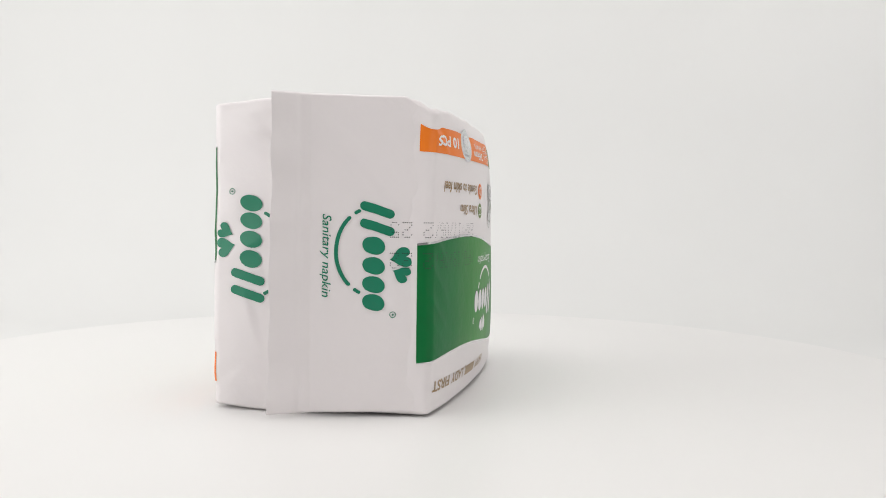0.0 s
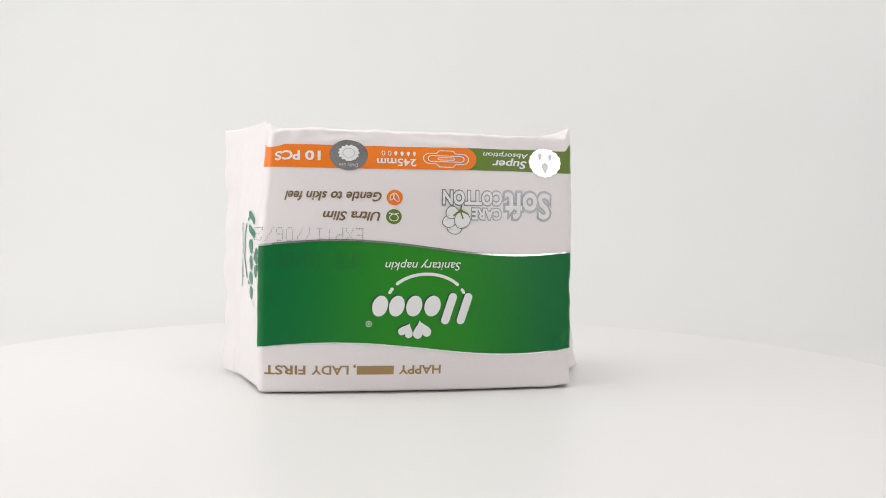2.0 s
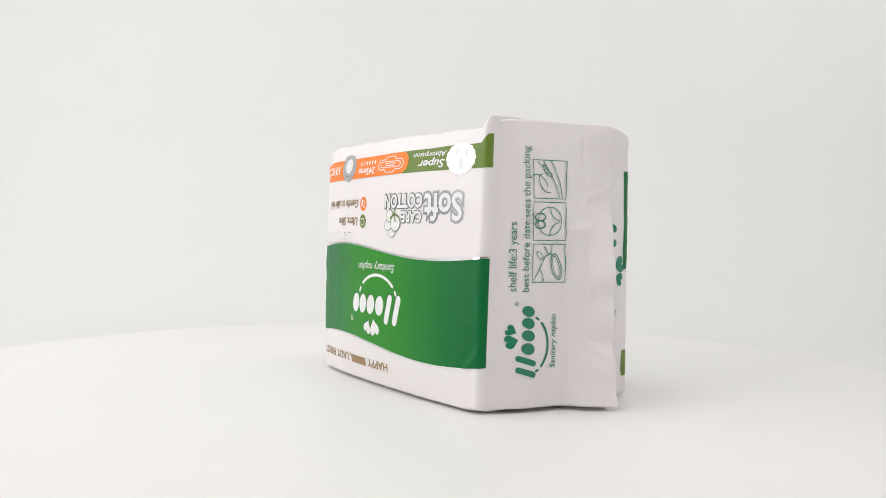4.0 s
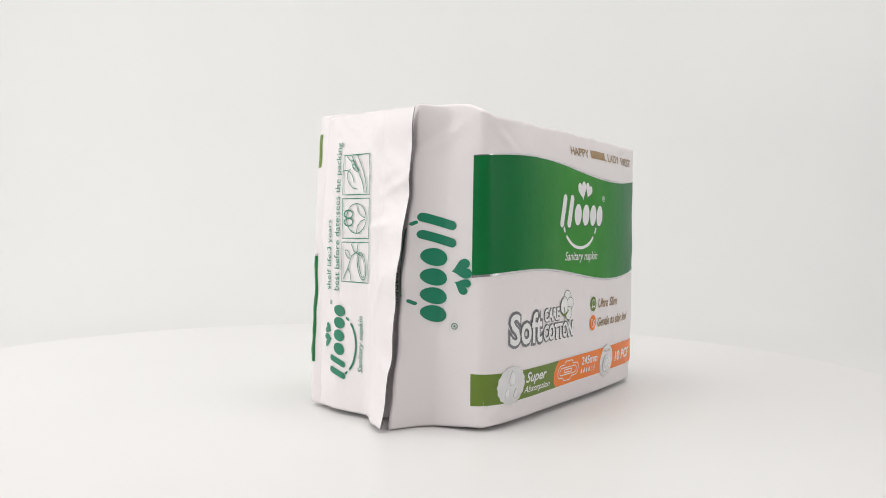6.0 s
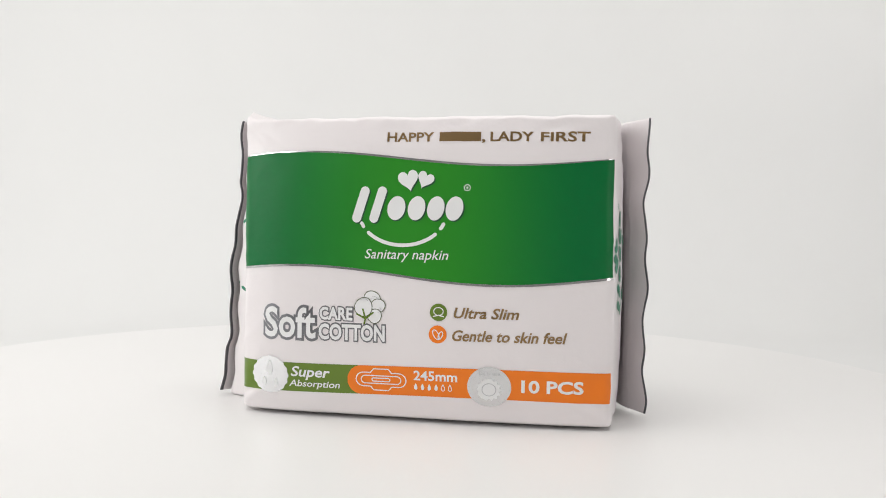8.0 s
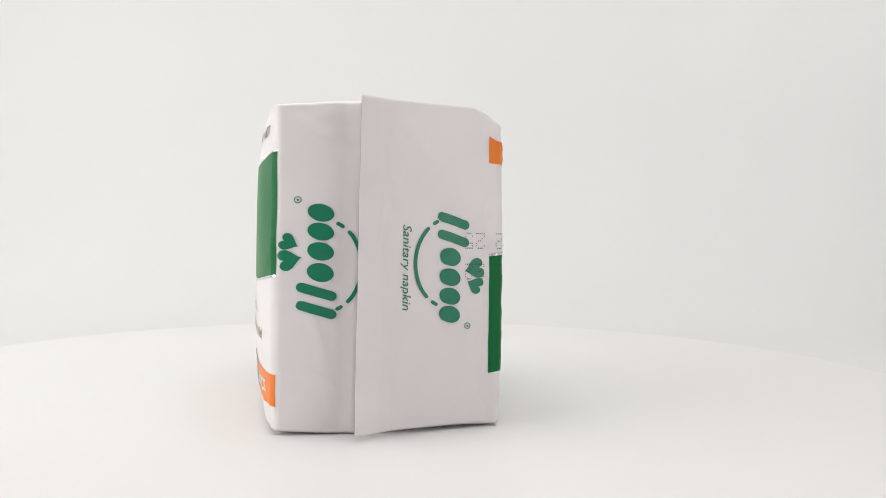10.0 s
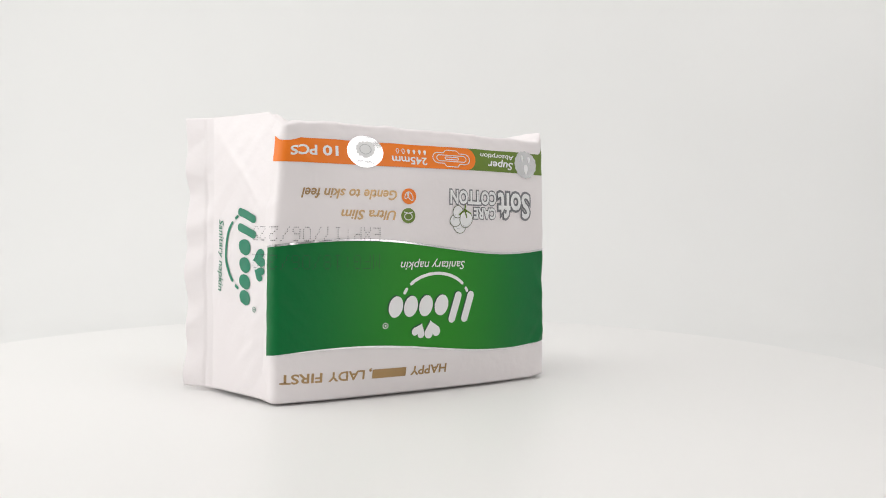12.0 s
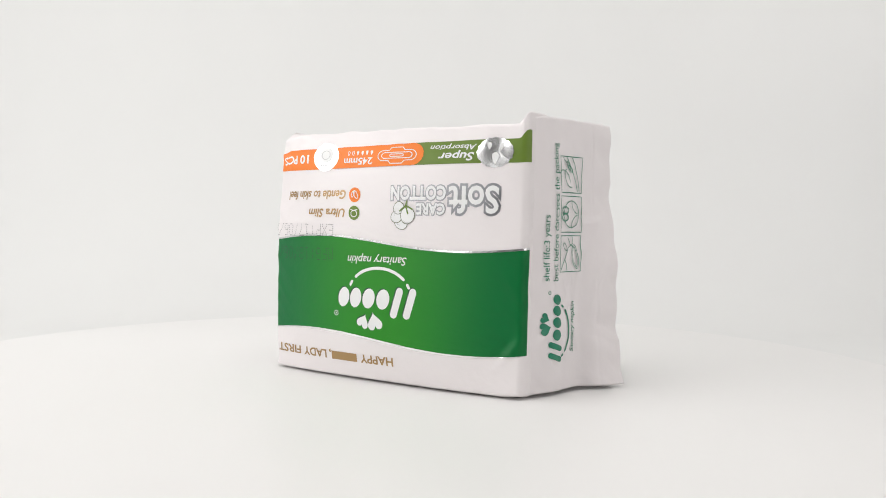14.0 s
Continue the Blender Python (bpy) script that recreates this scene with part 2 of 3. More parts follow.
def flap_c(z):
    k = 1 - z / TALL
    wave = 0.0007 * math.sin(z * 130 + 1.6) + 0.0004 * math.sin(z * 390 + 2)
    return [(-0.0332, 0.0591), (-0.0226, 0.0638), (-0.0140, 0.0653), (-0.0053, 0.0669), (0.0010, 0.0680 + 0.0050 * k + 0.5 * wave), (0.0143 - 0.0045 * k, 0.0692 + 0.0095 * k + wave)]


def on_flap(path, d, z, lift=0.0):
    """A point d metres along an end flap (0 at the front panel's edge)."""
    pts = path(z)
    side = 1 if pts[0][1] > 0 else -1
    legs = [math.dist(p, q) for p, q in zip(pts, pts[1:])]
    i = 0
    while i < len(legs) - 1 and d > legs[i]:
        d -= legs[i]
        i += 1
    t = d / legs[i]
    p0, p1, p2, p3 = pts[max(0, i - 1)], pts[i], pts[i + 1], pts[min(len(pts) - 1, i + 2)]
    def blend(j):
        m1, m2 = (p2[j] - p0[j]) / 2, (p3[j] - p1[j]) / 2
        return (2 * t ** 3 - 3 * t * t + 1) * p1[j] + (t ** 3 - 2 * t * t + t) * m1 + (3 * t * t - 2 * t ** 3) * p2[j] + (t ** 3 - t * t) * m2
    if t > 1:
        y, x = p2[0] + (p2[0] - p1[0]) * (t - 1), p2[1] + (p2[1] - p1[1]) * (t - 1)
    else:
        y, x = blend(0), blend(1)
    fold = noise.noise((y * 70, z * 45, side * 3)) * 0.00032 + noise.noise(((y + z) * 150, (y - z) * 60, side * 5)) * 0.00025
    seam = 0.0054 if side < 0 else 0.0016
    crease = 0.00015 * smooth(seam - 0.0006, seam + 0.0010, y) - math.exp(-((y - seam) / 0.0007) ** 2) * 0.0001 * (1 + 2 * noise.noise((z * 60, side * 9, 0.3)))
    fold += creases(FLAP_C_FOLDS, y, z) if side > 0 else 0.5 * creases(FLAP_B_FOLDS, y, z)
    lean = gusset(y, z) if side < 0 else 0.5 * gusset(y, z)
    return x + side * (lift + fold + crease - lean), y, z


# ---- the pack's body ----
pack = tagged(new("napkin_pack"), "white plastic pack with green bands standing on the turntable", "pack")


def girth_steps():
    out, s = [], -S_END
    while s < GIRTH - S_END - 1e-6:
        out.append(s)
        k = abs((s + S_END) % (2 * S_END) - S_END)
        s += 0.0005 if RUN_L - 0.0012 < k < RUN_L + TURN_ARC + 0.0008 else 0.0007 if k > RUN_L else 0.0009
    return out


def pack_body():
    bm = bmesh.new()
    e = 0.0013
    levels = []
    for i in range(7):
        g = i / 6 * math.pi / 2
        levels.append((e * (1 - math.sin(g)), e * (1 - math.cos(g))))
    levels = [(0.024, 0.0004), (0.015, 0.0002)] + levels
    levels += [(0.0, e + (TALL - 2 * e) * i / 110) for i in range(1, 110)]
    for i in range(7):
        g = i / 6 * math.pi / 2
        levels.append((e * (1 - math.cos(g)), TALL - e + e * math.sin(g)))
    levels += [(0.008, TALL - 0.0004), (0.015, TALL - 0.0008), (0.024, TALL - 0.0012)]
    steps = girth_steps()
    rings = []
    for inset, z in levels:
        ring = []
        for s in steps:
            x, y = rim(s, min(inset, ROUND - 0.0006))
            if inset > ROUND - 0.0006:
                more = inset - (ROUND - 0.0006)
                x, y = x * (1 - more / HALF_L), y * (1 - more / HALF_T)
            ring.append(bm.verts.new(swell(x, y, z)))
        rings.append(ring)
    n = len(steps)
    for a, b in zip(rings, rings[1:]):
        for i in range(n):
            j = (i + 1) % n
            bm.faces.new((a[i], a[j], b[j], b[i]))
    bm.faces.new(rings[0][::-1])
    bm.faces.new(rings[-1])
    return bm


film = part("film", pack_body(), FILM, pack, "white heat-sealed film wrapping, lightly wrinkled")


def flap_sheet(path, d0, d1, z0, z1, lift, thick, lining):
    """A thin sheet along an end flap: white outside, grey within and on its cut edges."""
    bm = bmesh.new()
    nd, nz = 150, 124
    grids = []
    for off in (lift, lift - thick):
        grid = []
        for j in range(nz + 1):
            row = []
            for i in range(nd + 1):
                z = z0 + (z1 - z0) * j / nz
                d = d0 + (d1(z) - d0) * i / nd
                row.append(bm.verts.new(on_flap(path, d, z - smooth(0.6, 1.0, j / nz) * max(0.0, 0.0080 - d) * (0.7 if path is flap_b else 0.2), off)))
            grid.append(row)
        grids.append(grid)
    out, back = grids
    side = 1 if path(0.05)[0][1] > 0 else -1
    def quad(vs, m):
        f = bm.faces.new(vs if side > 0 else vs[::-1])
        f.material_index = m
    for j in range(nz):
        for i in range(nd):
            quad((out[j][i], out[j][i + 1], out[j + 1][i + 1], out[j + 1][i]), 0)
            quad((back[j][i], back[j + 1][i], back[j + 1][i + 1], back[j][i + 1]), 1 if i >= nd - lining else 0)
        quad((out[j][nd], back[j][nd], back[j + 1][nd], out[j + 1][nd]), 1)
        quad((out[j][0], out[j + 1][0], back[j + 1][0], back[j][0]), 0)
    for i in range(nd):
        quad((out[0][i], back[0][i], back[0][i + 1], out[0][i + 1]), 1 if i > nd * 0.9 else 0)
        quad((out[nz][i], out[nz][i + 1], back[nz][i + 1], back[nz][i]), 0)
    return bm


def flap_length(path):
    return lambda z: sum(math.dist(p, q) for p, q in zip(path(z), path(z)[1:]))


flaps = {}
for key, path in (("b", flap_b), ("c", flap_c)):
    full = flap_length(path)
    flaps[key] = part("end_flap", flap_sheet(path, 0.0, full, 0.0012, TALL + 0.0004, 0.0, 0.00035, 5 if key == "c" else 3), [FILM, LINING], pack, "white film end flap with a loose wavy edge and grey lining")


# ---- printing: flat shapes in millimetres, laid on the film ----
def front(x, y, lift):
    return on_film((-1.04 * x - 2.6) / 1000, (101.2 - y) / 1000, lift)


def back(x, y, lift):
    return on_film(S_BACK + x / 1000, y / 1000, lift)


def flap_b_logo(x, y, lift):
    return on_flap(flap_b, (20.7 - (y - 64.5) * 0.95) / 1000, (67.5 - (x + 20.6) * 0.95) / 1000, lift)


def flap_c_logo(x, y, lift):
    return on_flap(flap_c, (18.0 - (y - 64.5) * 0.69) / 1000, (11.5 + (x + 20.6) * 0.69) / 1000, lift)


def end_b_logo(x, y, lift):
    return on_film(-S_END + (-17.7 - (y - 64.5) * 0.95) / 1000, (34.5 + (x + 20.6) * 0.95) / 1000, lift)


def end_c_logo(x, y, lift):
    return on_film(S_END + (15.0 + (y - 64.5) * 0.95) / 1000, (67.8 - (x + 20.6) * 0.95) / 1000, lift)


def flap_c_text(x, y, lift):
    """x up the flap, y towards the front panel."""
    return on_flap(flap_c, (3.6 - y) / 1000, x / 1000, lift + 0.00022)


def polygon(bm, pts):
    bm.faces.new([bm.verts.new((x, y, 0)) for x, y in pts])


def round_shape(bm, x, y, rx, ry=None, n=40, lobes=0, depth=0.0, turn=0.0):
    ry = ry or rx
    pts = []
    for i in range(n):
        g = 2 * math.pi * i / n
        k = 1 + depth * math.cos(lobes * g)
        px, py = rx * k * math.cos(g), ry * k * math.sin(g)
        pts.append((x + px * math.cos(turn) - py * math.sin(turn), y + px * math.sin(turn) + py * math.cos(turn)))
    polygon(bm, pts)


def stroke(bm, pts, width, closed=False, caps=True):
    """A ribbon of even width with round ends along a line."""
    n = len(pts)
    lo, hi = [], []
    for i, p in enumerate(pts):
        a = pts[(i - 1) % n] if closed or i else p
        b = pts[(i + 1) % n] if closed or i < n - 1 else p
        dx, dy = b[0] - a[0], b[1] - a[1]
        k = math.hypot(dx, dy) or 1
        lo.append(bm.verts.new((p[0] + dy / k * width / 2, p[1] - dx / k * width / 2, 0)))
        hi.append(bm.verts.new((p[0] - dy / k * width / 2, p[1] + dx / k * width / 2, 0)))
    for i in range(n if closed else n - 1):
        j = (i + 1) % n
        bm.faces.new((lo[i], lo[j], hi[j], hi[i]))
    if caps and not closed:
        for p in (pts[0], pts[-1]):
            round_shape(bm, p[0], p[1], width / 2, n=12)


def loop(x, y, rx, ry, n=30, turn=0.0, start=0.0, end=360.0):
    out = []
    for i in range(n + (end - start < 359)):
        g = math.radians(start + (end - start) * i / n)
        px, py = rx * math.cos(g), ry * math.sin(g)
        out.append((x + px * math.cos(turn) - py * math.sin(turn), y + px * math.sin(turn) + py * math.cos(turn)))
    return out


def heart(bm, x, y, size, turn):
    pts = []
    for i in range(36):
        g = 2 * math.pi * i / 36
        px, py = 0.9 * math.sin(g) ** 3, (13 * math.cos(g) - 5 * math.cos(2 * g) - 2 * math.cos(3 * g) - math.cos(4 * g)) / 16
        px, py = px * size, py * size
        pts.append((x + px * math.cos(turn) - py * math.sin(turn), y + px * math.sin(turn) + py * math.cos(turn)))
    polygon(bm, pts)


def droplet(bm, x, y, size):
    polygon(bm, [(x + size * 0.62 * math.sin(g) * math.sin(g / 2), y + size * math.cos(g)) for g in [2 * math.pi * i / 24 for i in range(24)]])


def letters(body, x0, x1, base, cap, shear=0.0, bold=0.0, spacing=1.0):
    """Flat lettering from x0 to x1, standing on base, with capitals of the height cap."""
    def build(offset):
        data = bpy.data.curves.new("lettering", "FONT")
        data.body, data.size, data.shear, data.offset, data.resolution_u, data.space_character = body, 1.0, shear, offset, 3, spacing
        ob = new("lettering", data)
        bpy.context.view_layer.update()
        me = bpy.data.meshes.new_from_object(ob.evaluated_get(bpy.context.evaluated_depsgraph_get()))
        made = bmesh.new()
        made.from_mesh(me)
        bpy.data.objects.remove(ob)
        bpy.data.curves.remove(data)
        bpy.data.meshes.remove(me)
        return made
    plain = build(0.0)
    lo, hi = min(v.co.x for v in plain.verts), max(v.co.x for v in plain.verts)
    plain.free()
    bm = build(bold)
    for v in bm.verts:
        v.co = (x0 + (v.co.x - lo) / (hi - lo) * (x1 - x0), base + v.co.y * cap / 0.729, 0)
    return bm


def lay(name, bm, place, lift, mat, parent, label="", limit=1.0):
    """Cut a flat shape finely, lay it on the film at a small lift and link it as a part."""
    bmesh.ops.triangulate(bm, faces=bm.faces)
    for _ in range(5):
        long = [e for e in bm.edges if e.calc_length() > limit]
        if not long:
            break
        bmesh.ops.subdivide_edges(bm, edges=long, cuts=1)
        bmesh.ops.triangulate(bm, faces=[f for f in bm.faces if len(f.verts) > 3])
    for v in bm.verts:
        v.co = place(v.co.x, v.co.y, lift)
    bm.normal_update()
    mid = Vector((0, 0, 0.05))
    if sum((f.normal.dot(f.calc_center_median() - mid)) * f.calc_area() for f in bm.faces) < 0:
        bmesh.ops.reverse_faces(bm, faces=bm.faces)
    return part(name, bm, mat, parent, label)


def strip(x0, x1, low, high, step=1.0, rows=10):
    """A band between two curves."""
    bm = bmesh.new()
    n = max(1, round((x1 - x0) / step))
    grid = []
    for i in range(n + 1):
        x = x0 + (x1 - x0) * i / n
        grid.append([bm.verts.new((x, low(x) + (high(x) - low(x)) * j / rows, 0)) for j in range(rows + 1)])
    for a, b in zip(grid, grid[1:]):
        for j in range(rows):
            bm.faces.new((a[j], b[j], b[j + 1], a[j + 1]))
    return bm


L1, L2, L3, L4 = 0.00010, 0.00016, 0.00021, 0.00026


def wave_top(x):
    return 84.6 + 2.55 * math.sin(2 * math.pi * (x + 70.5) / 130)


def wave_low(x):
    return 47.5 + 2.55 * math.sin(2 * math.pi * (x + 68.5) / 126)


def wordmark(bm, dx=0.0, dy=0.0):
    """The maker's mark as plain slanted bars and rings."""
    def p(x, y):
        return (x + dx, y + dy)
    stroke(bm, [p(-18.9, 65.3), p(-16.2, 74.0)], 3.0)
    stroke(bm, [p(-13.2, 65.3), p(-10.5, 74.0)], 3.0)
    for x, rx in ((-5.8, 2.9), (0.8, 2.8), (7.0, 2.7), (12.9, 2.7)):
        round_shape(bm, x + dx, 68.6 + dy, rx, 3.9, 24, turn=-0.25)


def logo(place, ink, parent, shadow=None, caption=True, arcs=((200, 206), (219, 319), (332, 340))):
    if shadow:
        bm = bmesh.new()
        wordmark(bm, 0.45, -0.4)
        heart(bm, -1.6, 77.2, 3.6, 0.22)
        heart(bm, 3.9, 77.4, 3.0, -0.42)
        lay("mark_shadow", bm, place, L2, shadow, parent)
    bm = bmesh.new()
    wordmark(bm)
    lay("maker_mark", bm, place, L3, ink, parent)
    for x, y, size, turn in ((-2.0, 77.7, 3.7, 0.22), (3.5, 77.8, 3.0, -0.42)):
        bm = bmesh.new()
        heart(bm, x, y, size, turn)
        lay("heart", bm, place, L3, ink, parent)
    bm = bmesh.new()
    for a, b in arcs:
        stroke(bm, loop(-3.8, 67.2, 14.2, 10.4, 20, 0.0, a, b), 1.15)
    lay("smile_arc", bm, place, L3, ink, parent)
    bm = bmesh.new()
    stroke(bm, loop(16.8, 75.2, 0.95, 0.95, 18), 0.25, closed=True)
    round_shape(bm, 16.8, 75.2, 0.35, n=8)
    lay("ring_mark", bm, place, L3, ink, parent)
    if caption:
        lay("caption", letters("Sanitary napkin", -16.0, 11.2, 52.4, 3.2, 0.25, 0.004), place, L3, ink, parent)


def panel(place, X_LO=-61.3, X_HI=59.6):
    """All the printing of a long panel."""
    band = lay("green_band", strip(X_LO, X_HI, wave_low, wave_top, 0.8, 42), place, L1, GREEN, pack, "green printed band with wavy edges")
    lay("silver_line", strip(X_LO, X_HI, wave_top, lambda x: wave_top(x) + 0.25 + 0.5 * math.sin(math.pi * (x - X_LO) / (X_HI - X_LO)), 1.0, 1), place, L2, SILVER, band, "thin silver edge line")
    lay("silver_line", strip(X_LO, X_HI, lambda x: wave_low(x) - 0.7, wave_low, 1.0, 1), place, L2, SILVER, band, "thin silver edge line")
    logo(place, WHITE, band, SHADE)
    # slogan over the band
    for word, x0, x1 in (("HAPPY", -9.3, 5.6), (",", 21.0, 21.8), ("LADY", 23.6, 36.2), ("FIRST", 38.6, 52.6)):
        lay("slogan_word", letters(word, x0, x1, 91.0, 3.5, 0.0, 0.022), place, L1, GOLD, pack, "gold foil lettering")
    bm = bmesh.new()
    polygon(bm, [(7.6, 91.0), (20.6, 91.0), (20.6, 94.4), (7.6, 94.4)])
    lay("slogan_bar", bm, place, L1, GOLD, pack, "plain gold foil bar")
    # the outlined words
    for word, x0, x1, base, cap, bold in (("Soft", -50.3, -32.6, 26.2, 9.9, 0.030), ("CARE", -30.9, -20.0, 32.4, 4.0, 0.045), ("COTTON", -31.1, -9.2, 26.0, 5.0, 0.045)):
        lay("silver_outline", letters(word, x0, x1, base, cap, 0.0, bold + 0.06, 1.02), place, L1, PEWTER, pack, "silver outline of the lettering", 0.6)
        lay("white_lettering", letters(word, x0, x1, base, cap, 0.0, bold - 0.008, 1.02), place, L3, WHITE, pack, "", 0.6)
    cotton = None
    for i, (x, y, r) in enumerate(((-13.5, 39.3, 2.9), (-11.4, 37.2, 2.5), (-12.5, 33.9, 2.5), (-16.2, 36.7, 3.2))):
        bm = bmesh.new()
        round_shape(bm, x, y, r, r * 0.95, 36, 3, 0.03, 0.4 * i)
        lobe = lay("cotton_boll" if cotton is None else "cotton_lobe", bm, place, L1 + i * 0.00004, INK, cotton or pack, "outlined cotton boll with green leaves" if cotton is None else "", 0.6)
        cotton = cotton or lobe
        bm = bmesh.new()
        round_shape(bm, x, y, r - 0.26, (r - 0.26) * 0.95, 36, 3, 0.03, 0.4 * i)
        lay("white_fill", bm, place, L1 + i * 0.00004 + 0.00002, WHITE, cotton, "", 0.6)
    bm = bmesh.new()
    for x, y in ((-18.3, 34.4), (-13.0, 35.0), (-16.4, 36.0), (-15.9, 31.4)):
        stroke(bm, [(-15.5 + (x + 15.5) * k, 33.0 + (y - 33.0) * k) for k in (0, 0.5, 1)], 0.55)
    lay("leaf", bm, place, L1 + 0.0002, OLIVE, cotton)
    bm = bmesh.new()
    for x, y, r, a0 in ((-13.0, 38.6, 1.7, 20), (-12.1, 36.3, 1.5, -60), (-16.2, 37.4, 2.0, 40)):
        stroke(bm, loop(x, y, r, r, 12, 0.0, a0, a0 + 80), 0.18)
    lay("outline", bm, place, L1 + 0.0002, GREY, cotton)
    # the two claims with their round marks
    for x, y, r, mat in ((8.4, 35.8, 2.75, OLIVE), (8.2, 28.8, 2.85, ORANGE)):
        bm = bmesh.new()
        round_shape(bm, x, y, r)
        mark = lay("round_mark", bm, place, L1, mat, pack, "round printed mark with a leaf outline")
        bm = bmesh.new()
        if mat is OLIVE:
            stroke(bm, loop(x, y + 0.3, 1.5, 1.25, 18), 0.3, closed=True)
            stroke(bm, [(x - 1.6, y - 1.3), (x, y - 0.9), (x + 1.6, y - 1.3)], 0.35)
        else:
            stroke(bm, loop(x - 0.5, y - 0.1, 0.8, 1.7, 18, 0.5), 0.3, closed=True)
            stroke(bm, loop(x + 0.9, y - 0.3, 0.6, 1.3, 18, -0.4), 0.3, closed=True)
        lay("outline", bm, place, L2, WHITE, mark)
    lay("claim", letters("Ultra Slim", 13.3, 33.0, 34.2, 3.4, 0.25, 0.020), place, L1, GOLD, pack, "gold-brown foil lettering")
    lay("claim", letters("Gentle to skin feel", 12.9, 47.0, 27.0, 3.5, 0.25, 0.020), place, L1, GOLD, pack, "gold-brown foil lettering")
    # the lower band
    low, high = (lambda x: 7.7 + 0.5 * math.sin((x + 20) / 26)), (lambda x: 17.9 + 0.35 * math.sin((x + 10) / 22))
    olive = lay("olive_band", strip(X_LO, -18.0, low, high, 1.0, 10), place, L1, OLIVE, pack, "olive green printed band")
    mid = lambda x: (low(x) + high(x)) / 2
    def bite(x):
        return min(1.0, math.sqrt(max(0.0, 1 - ((-17.0 - x) / 4.6) ** 2))) if x < -17.0 else 1.0
    orange = lay("orange_band", strip(-21.5, X_HI, lambda x: mid(x) + (low(x) - mid(x)) * bite(x), lambda x: mid(x) + (high(x) - mid(x)) * bite(x), 0.5, 10), place, L2, ORANGE, pack, "orange printed band with a rounded end")
    bm = bmesh.new()
    round_shape(bm, -48.6, 12.9, 6.5, n=112, lobes=16, depth=0.028)
    badge = lay("badge", bm, place, L3, SILVER, olive, "scalloped silver foil badge", 0.6)
    bm = bmesh.new()
    for x, y, size in ((-48.8, 15.6, 2.6), (-50.8, 10.6, 1.7), (-46.6, 10.2, 1.7)):
        droplet(bm, x, y, size)
    lay("drop", bm, place, L4 + 0.00003, WHITE, badge, "", 0.6)
    bm = bmesh.new()
    round_shape(bm, 24.3, 12.4, 6.7, n=60)
    badge = lay("badge", bm, place, L3, SILVER, orange, "round silver foil badge with a sun", 0.6)
    bm = bmesh.new()
    round_shape(bm, 24.3, 11.5, 3.5, n=112, lobes=14, depth=0.09)
    lay("sun", bm, place, L4 + 0.00002, WHITE, badge, "white scalloped sun", 0.6)
    bm = bmesh.new()
    stroke(bm, loop(24.3, 11.5, 2.1, 2.1, 30), 0.28, closed=True)
    lay("sun_ring", bm, place, L4 + 0.00007, GREY, badge, "", 0.6)
    lay("badge_text", letters("Daily use", 21.2, 27.6, 16.3, 1.3, 0.0, 0.01), place, L4, GREY, badge)
    lay("word", letters("Super", -41.0, -27.6, 12.9, 3.6, 0.22, 0.022), place, L3, WHITE, olive)
    lay("word", letters("Absorption", -41.7, -24.2, 9.3, 2.4, 0.22, 0.014), place, L3, WHITE, olive)
    bm = bmesh.new()
    for half, r, wing in ((8.3, 2.4, 1.3), (6.6, 1.35, 0.0), (3.0, 0.55, 0.0)):
        run = half - r
        edge = [(run - 2 * run * i / 24, r + wing * smooth(3.6, 2.4, abs(run - 2 * run * i / 24))) for i in range(25)]
        cap = [(-run + r * math.cos(g), r * math.sin(g)) for g in [math.pi / 2 + math.pi * i / 10 for i in range(1, 10)]]
        half_turn = edge + cap
        stroke(bm, [(-10.3 + x, 13.1 + y) for x, y in half_turn + [(-x, -y) for x, y in half_turn]], 0.36, closed=True)
    lay("pad_outline", bm, place, L3, WHITE, orange)
    lay("word", letters("245mm", 0.6, 14.4, 13.7, 3.3, 0.0, 0.02), place, L3, WHITE, orange)
    for i in range(6):
        bm = bmesh.new()
        if i < 4:
            droplet(bm, 1.2 + 2.2 * i, 11.4, 1.15)
        else:
            x = 1.2 + 2.2 * i
            stroke(bm, [(x + 0.66 * math.sin(g) * math.sin(g / 2), 11.4 + 1.1 * math.cos(g)) for g in [2 * math.pi * k / 18 for k in range(18)]], 0.25, closed=True)
        lay("drop", bm, place, L3, WHITE, orange)
    lay("word", letters("10 PCS", 34.2, 51.8, 11.0, 4.2, 0.0, 0.03), place, L3, WHITE, orange)


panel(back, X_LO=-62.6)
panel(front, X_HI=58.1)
logo(flap_b_logo, LOGO, flaps["b"])
logo(flap_c_logo, LOGO, flaps["c"])
logo(end_b_logo, LOGO, film)
logo(end_c_logo, LOGO, film)

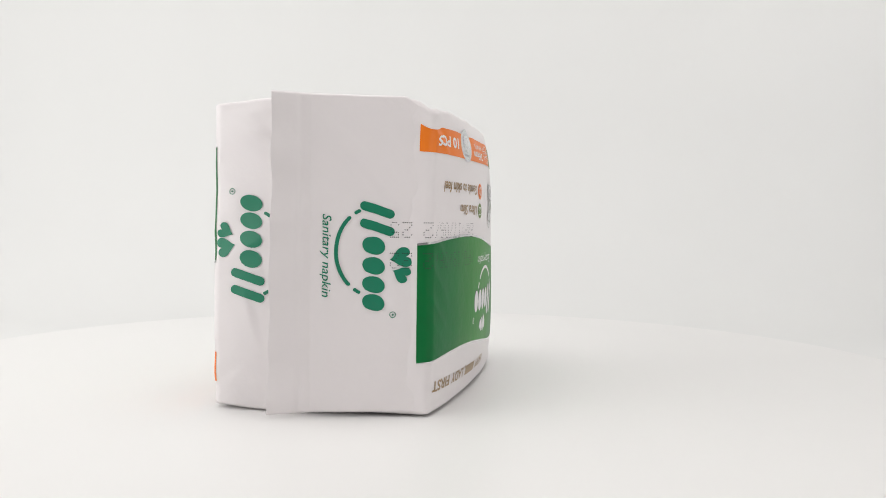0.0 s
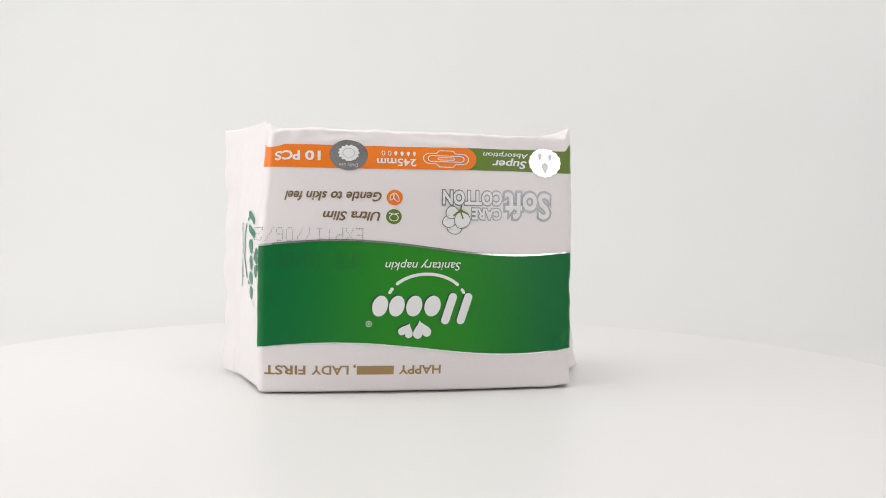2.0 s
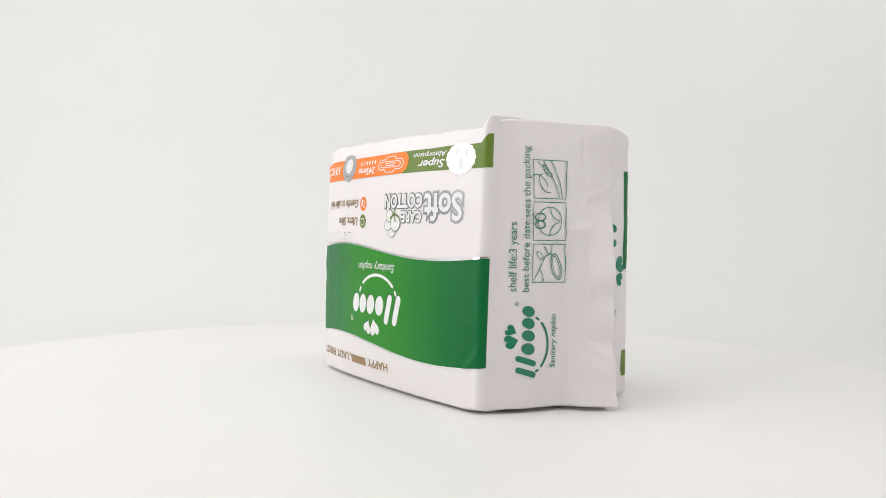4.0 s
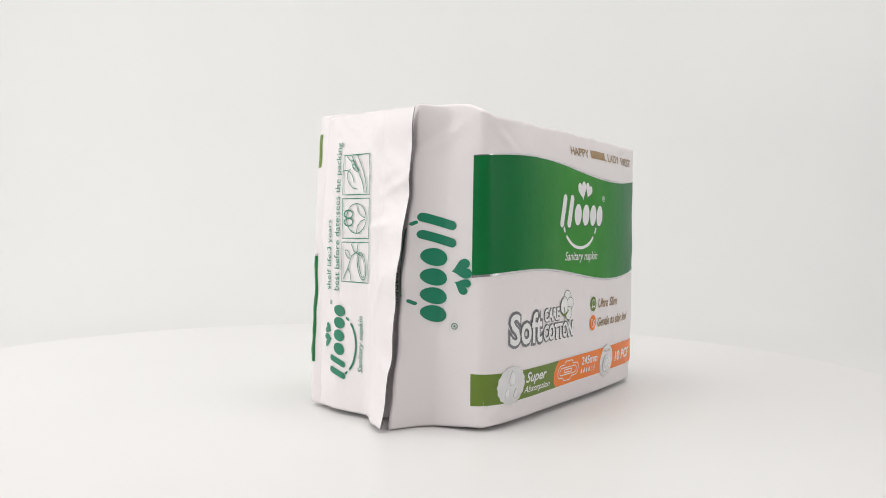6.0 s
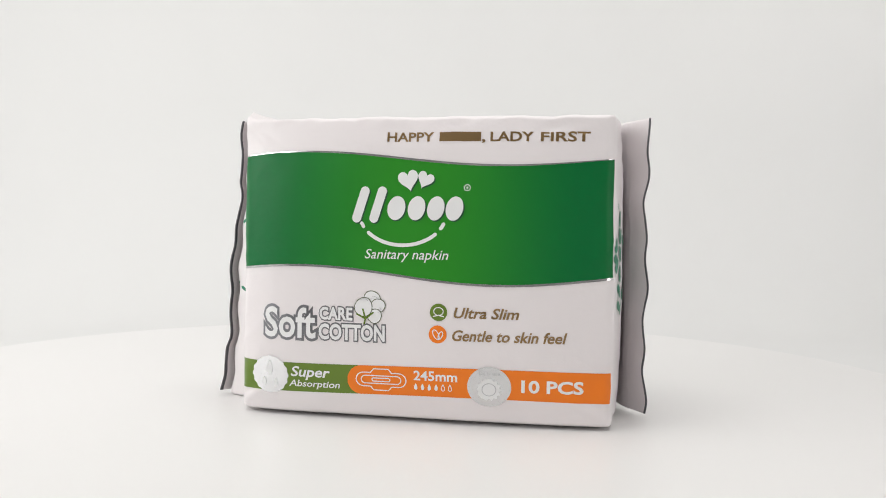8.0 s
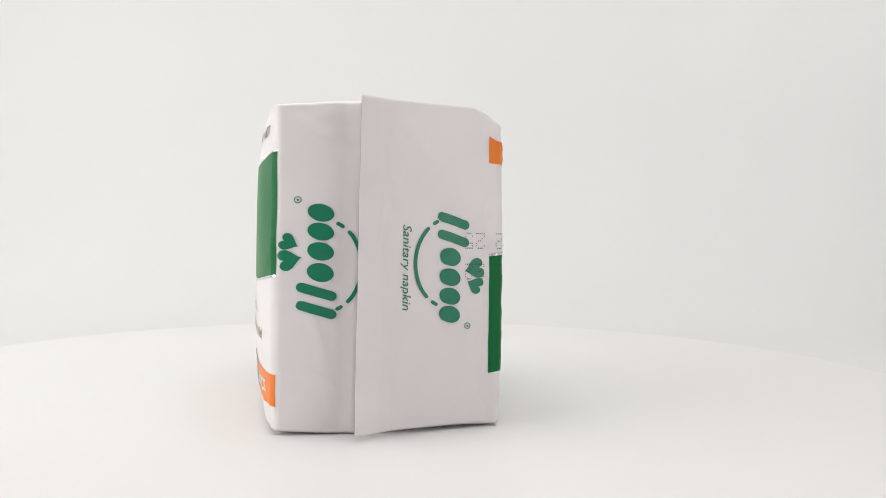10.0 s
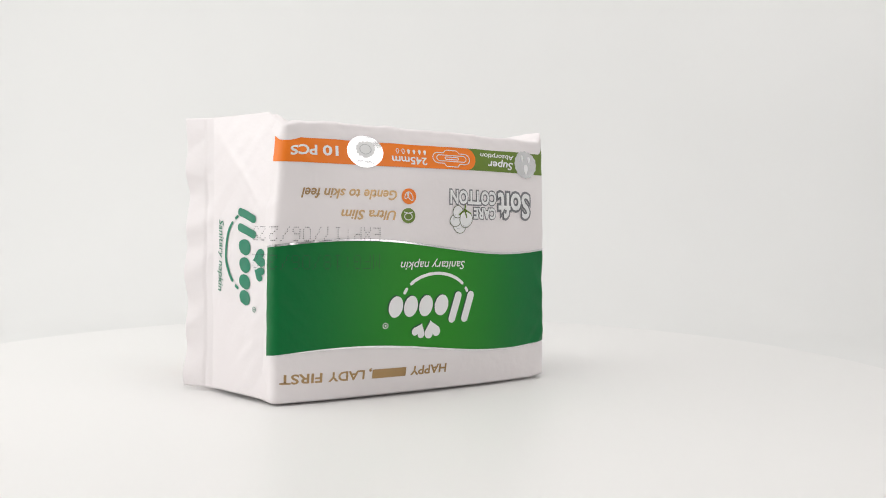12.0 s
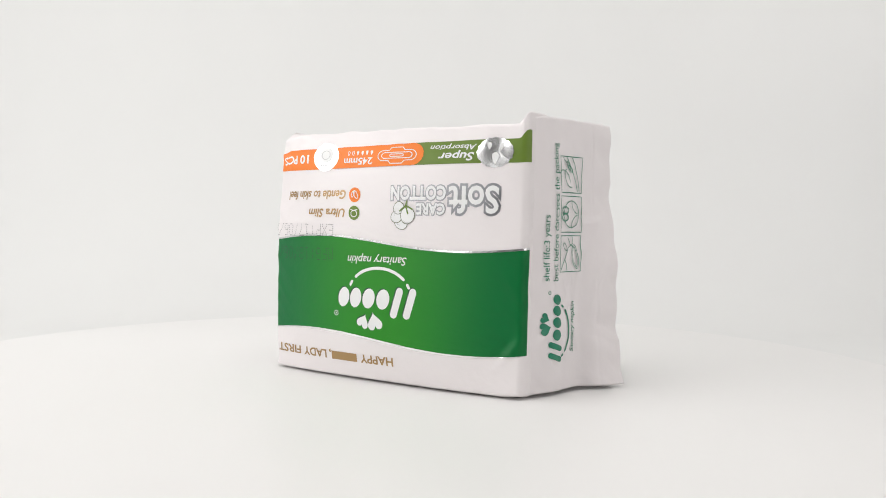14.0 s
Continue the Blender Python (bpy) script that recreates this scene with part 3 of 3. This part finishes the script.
# the notes and picture squares on one end flap
lay("note", letters("shelf life:3 years", 41.5, 65.2, -6.6, 2.7), flap_c_text, L3, LOGO, flaps["c"])
lay("note", letters("best before date:sees the packing", 41.4, 91.3, -11.3, 2.7), flap_c_text, L3, LOGO, flaps["c"])
for i, z in enumerate((44.6, 59.1, 73.6)):
    bm = bmesh.new()
    y0, w = -25.9, 13.2
    stroke(bm, [(z, y0), (z + w / 2, y0), (z + w, y0), (z + w, y0 + w / 2), (z + w, y0 + w), (z + w / 2, y0 + w), (z, y0 + w), (z, y0 + w / 2)], 0.32, closed=True)
    square = lay("picture_square", bm, flap_c_text, L3, LOGO, flaps["c"], "green line drawing in a square frame")
    bm = bmesh.new()
    cx, cy = z + w / 2, y0 + w / 2
    if i == 0:
        stroke(bm, loop(cx - 1.2, cy - 3.0, 4.6, 1.9, 26, 0.25), 0.3, closed=True)
        stroke(bm, loop(cx - 1.2, cy - 3.0, 3.8, 1.2, 26, 0.25), 0.22, closed=True)
        stroke(bm, [(cx - 5.8, cy + 6.0), (cx - 2.0, cy + 3.6), (cx + 2.2, cy + 1.6), (cx + 3.6, cy - 1.0)], 0.3)
        stroke(bm, [(cx + 5.8, cy + 1.8), (cx + 3.4, cy + 0.4), (cx + 2.4, cy - 2.2)], 0.3)
        stroke(bm, loop(cx + 2.6, cy + 3.6, 1.7, 0.8, 16, 0.7), 0.26, closed=True)
        stroke(bm, [(cx - 6.2, cy + 2.0), (cx - 3.8, cy + 2.4), (cx - 2.0, cy + 3.6)], 0.28)
        stroke(bm, [(cx + 6.2, cy - 1.2), (cx + 4.6, cy - 1.0), (cx + 3.6, cy - 1.0)], 0.26)
    elif i == 1:
        stroke(bm, loop(cx, cy - 0.2, 4.9, 4.7, 30), 0.3, closed=True)
        stroke(bm, loop(cx - 4.6, cy - 5.0, 4.4, 4.6, 14, 0.0, 10, 95), 0.28)
        stroke(bm, loop(cx + 4.6, cy - 5.0, 4.4, 4.6, 14, 0.0, 85, 170), 0.28)
        stroke(bm, loop(cx - 1.2, cy + 3.6, 1.3, 2.1, 20), 0.45, closed=True)
        stroke(bm, loop(cx + 1.4, cy + 3.6, 1.3, 2.1, 20), 0.45, closed=True)
    else:
        stroke(bm, [(cx - 6.0, cy - 3.8), (cx - 2.6, cy - 2.8), (cx + 1.4, cy - 0.6), (cx + 6.2, cy + 2.4)], 0.3)
        stroke(bm, [(cx - 6.2, cy - 5.2), (cx - 1.0, cy - 4.0), (cx + 4.0, cy - 1.8), (cx + 6.2, cy - 0.4)], 0.3)
        stroke(bm, loop(cx - 1.4, cy + 1.6, 3.6, 2.2, 22, 0.6, -20, 170), 0.3)
        stroke(bm, loop(cx - 3.0, cy + 5.0, 4.6, 4.0, 18, 0.3, -100, 10), 0.3)
        stroke(bm, loop(cx + 2.2, cy + 0.6, 1.9, 0.7, 14, 0.9), 0.26, closed=True)
        stroke(bm, loop(cx + 3.4, cy + 1.6, 1.7, 0.6, 14, 0.5), 0.26, closed=True)
        stroke(bm, [(cx + 4.4, cy + 2.6), (cx + 5.4, cy + 4.2), (cx + 6.2, cy + 4.8)], 0.28)
    lay("drawing", bm, flap_c_text, L3, LOGO, square)

# the dot-matrix date stamp, upside down on the front panel and running on to the flap
DOTS = {
    "E": "11111 10000 10000 11110 10000 10000 11111", "X": "10001 10001 01010 00100 01010 10001 10001",
    "P": "11110 10001 10001 11110 10000 10000 10000", "M": "10001 11011 10101 10101 10001 10001 10001",
    "F": "11111 10000 10000 11110 10000 10000 10000", "G": "01110 10001 10000 10111 10001 10001 01110",
    ":": "00000 00100 00100 00000 00100 00100 00000", "/": "00001 00010 00010 00100 01000 01000 10000",
    "0": "01110 10001 10001 10001 10001 10001 01110", "1": "00100 01100 00100 00100 00100 00100 01110",
    "2": "01110 10001 00001 00110 01000 10000 11111", "5": "11111 10000 11110 00001 00001 10001 01110",
    "6": "01110 10000 10000 11110 10001 10001 01110", "7": "11111 00001 00010 00100 00100 00100 00100",
    "8": "01110 10001 10001 01110 10001 10001 01110"}


def stamp_place(x, y, lift):
    """x runs from the stamp's first letter, y up from the lower edge of the lettering."""
    s = -22.6 - x
    if s < -62.0:
        return on_flap(flap_b, (-s - 60.3) / 1000, y / 1000, lift)
    return on_film(s / 1000, y / 1000, lift)


for line, top in (("MFG:18/06/2022", 46.6), ("EXP:17/06/2025", 56.2)):
    bm = bmesh.new()
    for n, ch in enumerate(line):
        for j, row in enumerate(DOTS[ch].split()):
            for i, bit in enumerate(row):
                if bit == "1":
                    round_shape(bm, n * 3.6 + i * 0.58, top + j * 0.76, 0.19, n=6)
    lay("date_stamp", bm, stamp_place, L4, STAMP, film, "fine dotted dark date stamp")


# ---- what moves: the disc and the pack turn together ----
def motions():
    times = [i * 0.5 for i in range(29)]
    walk(disc, [(t, pose(0, 0, 0, 0, 0, SPIN * t)) for t in times])
    axis = pose(0, 0, 0)
    walk(pack, [(t, axis @ pose(0, 0, 0, 0, 0, SPIN * t) @ pose(PACK_X, PACK_Y, 0.0003, 0, 0, PACK_YAW)) for t in times])


motions()
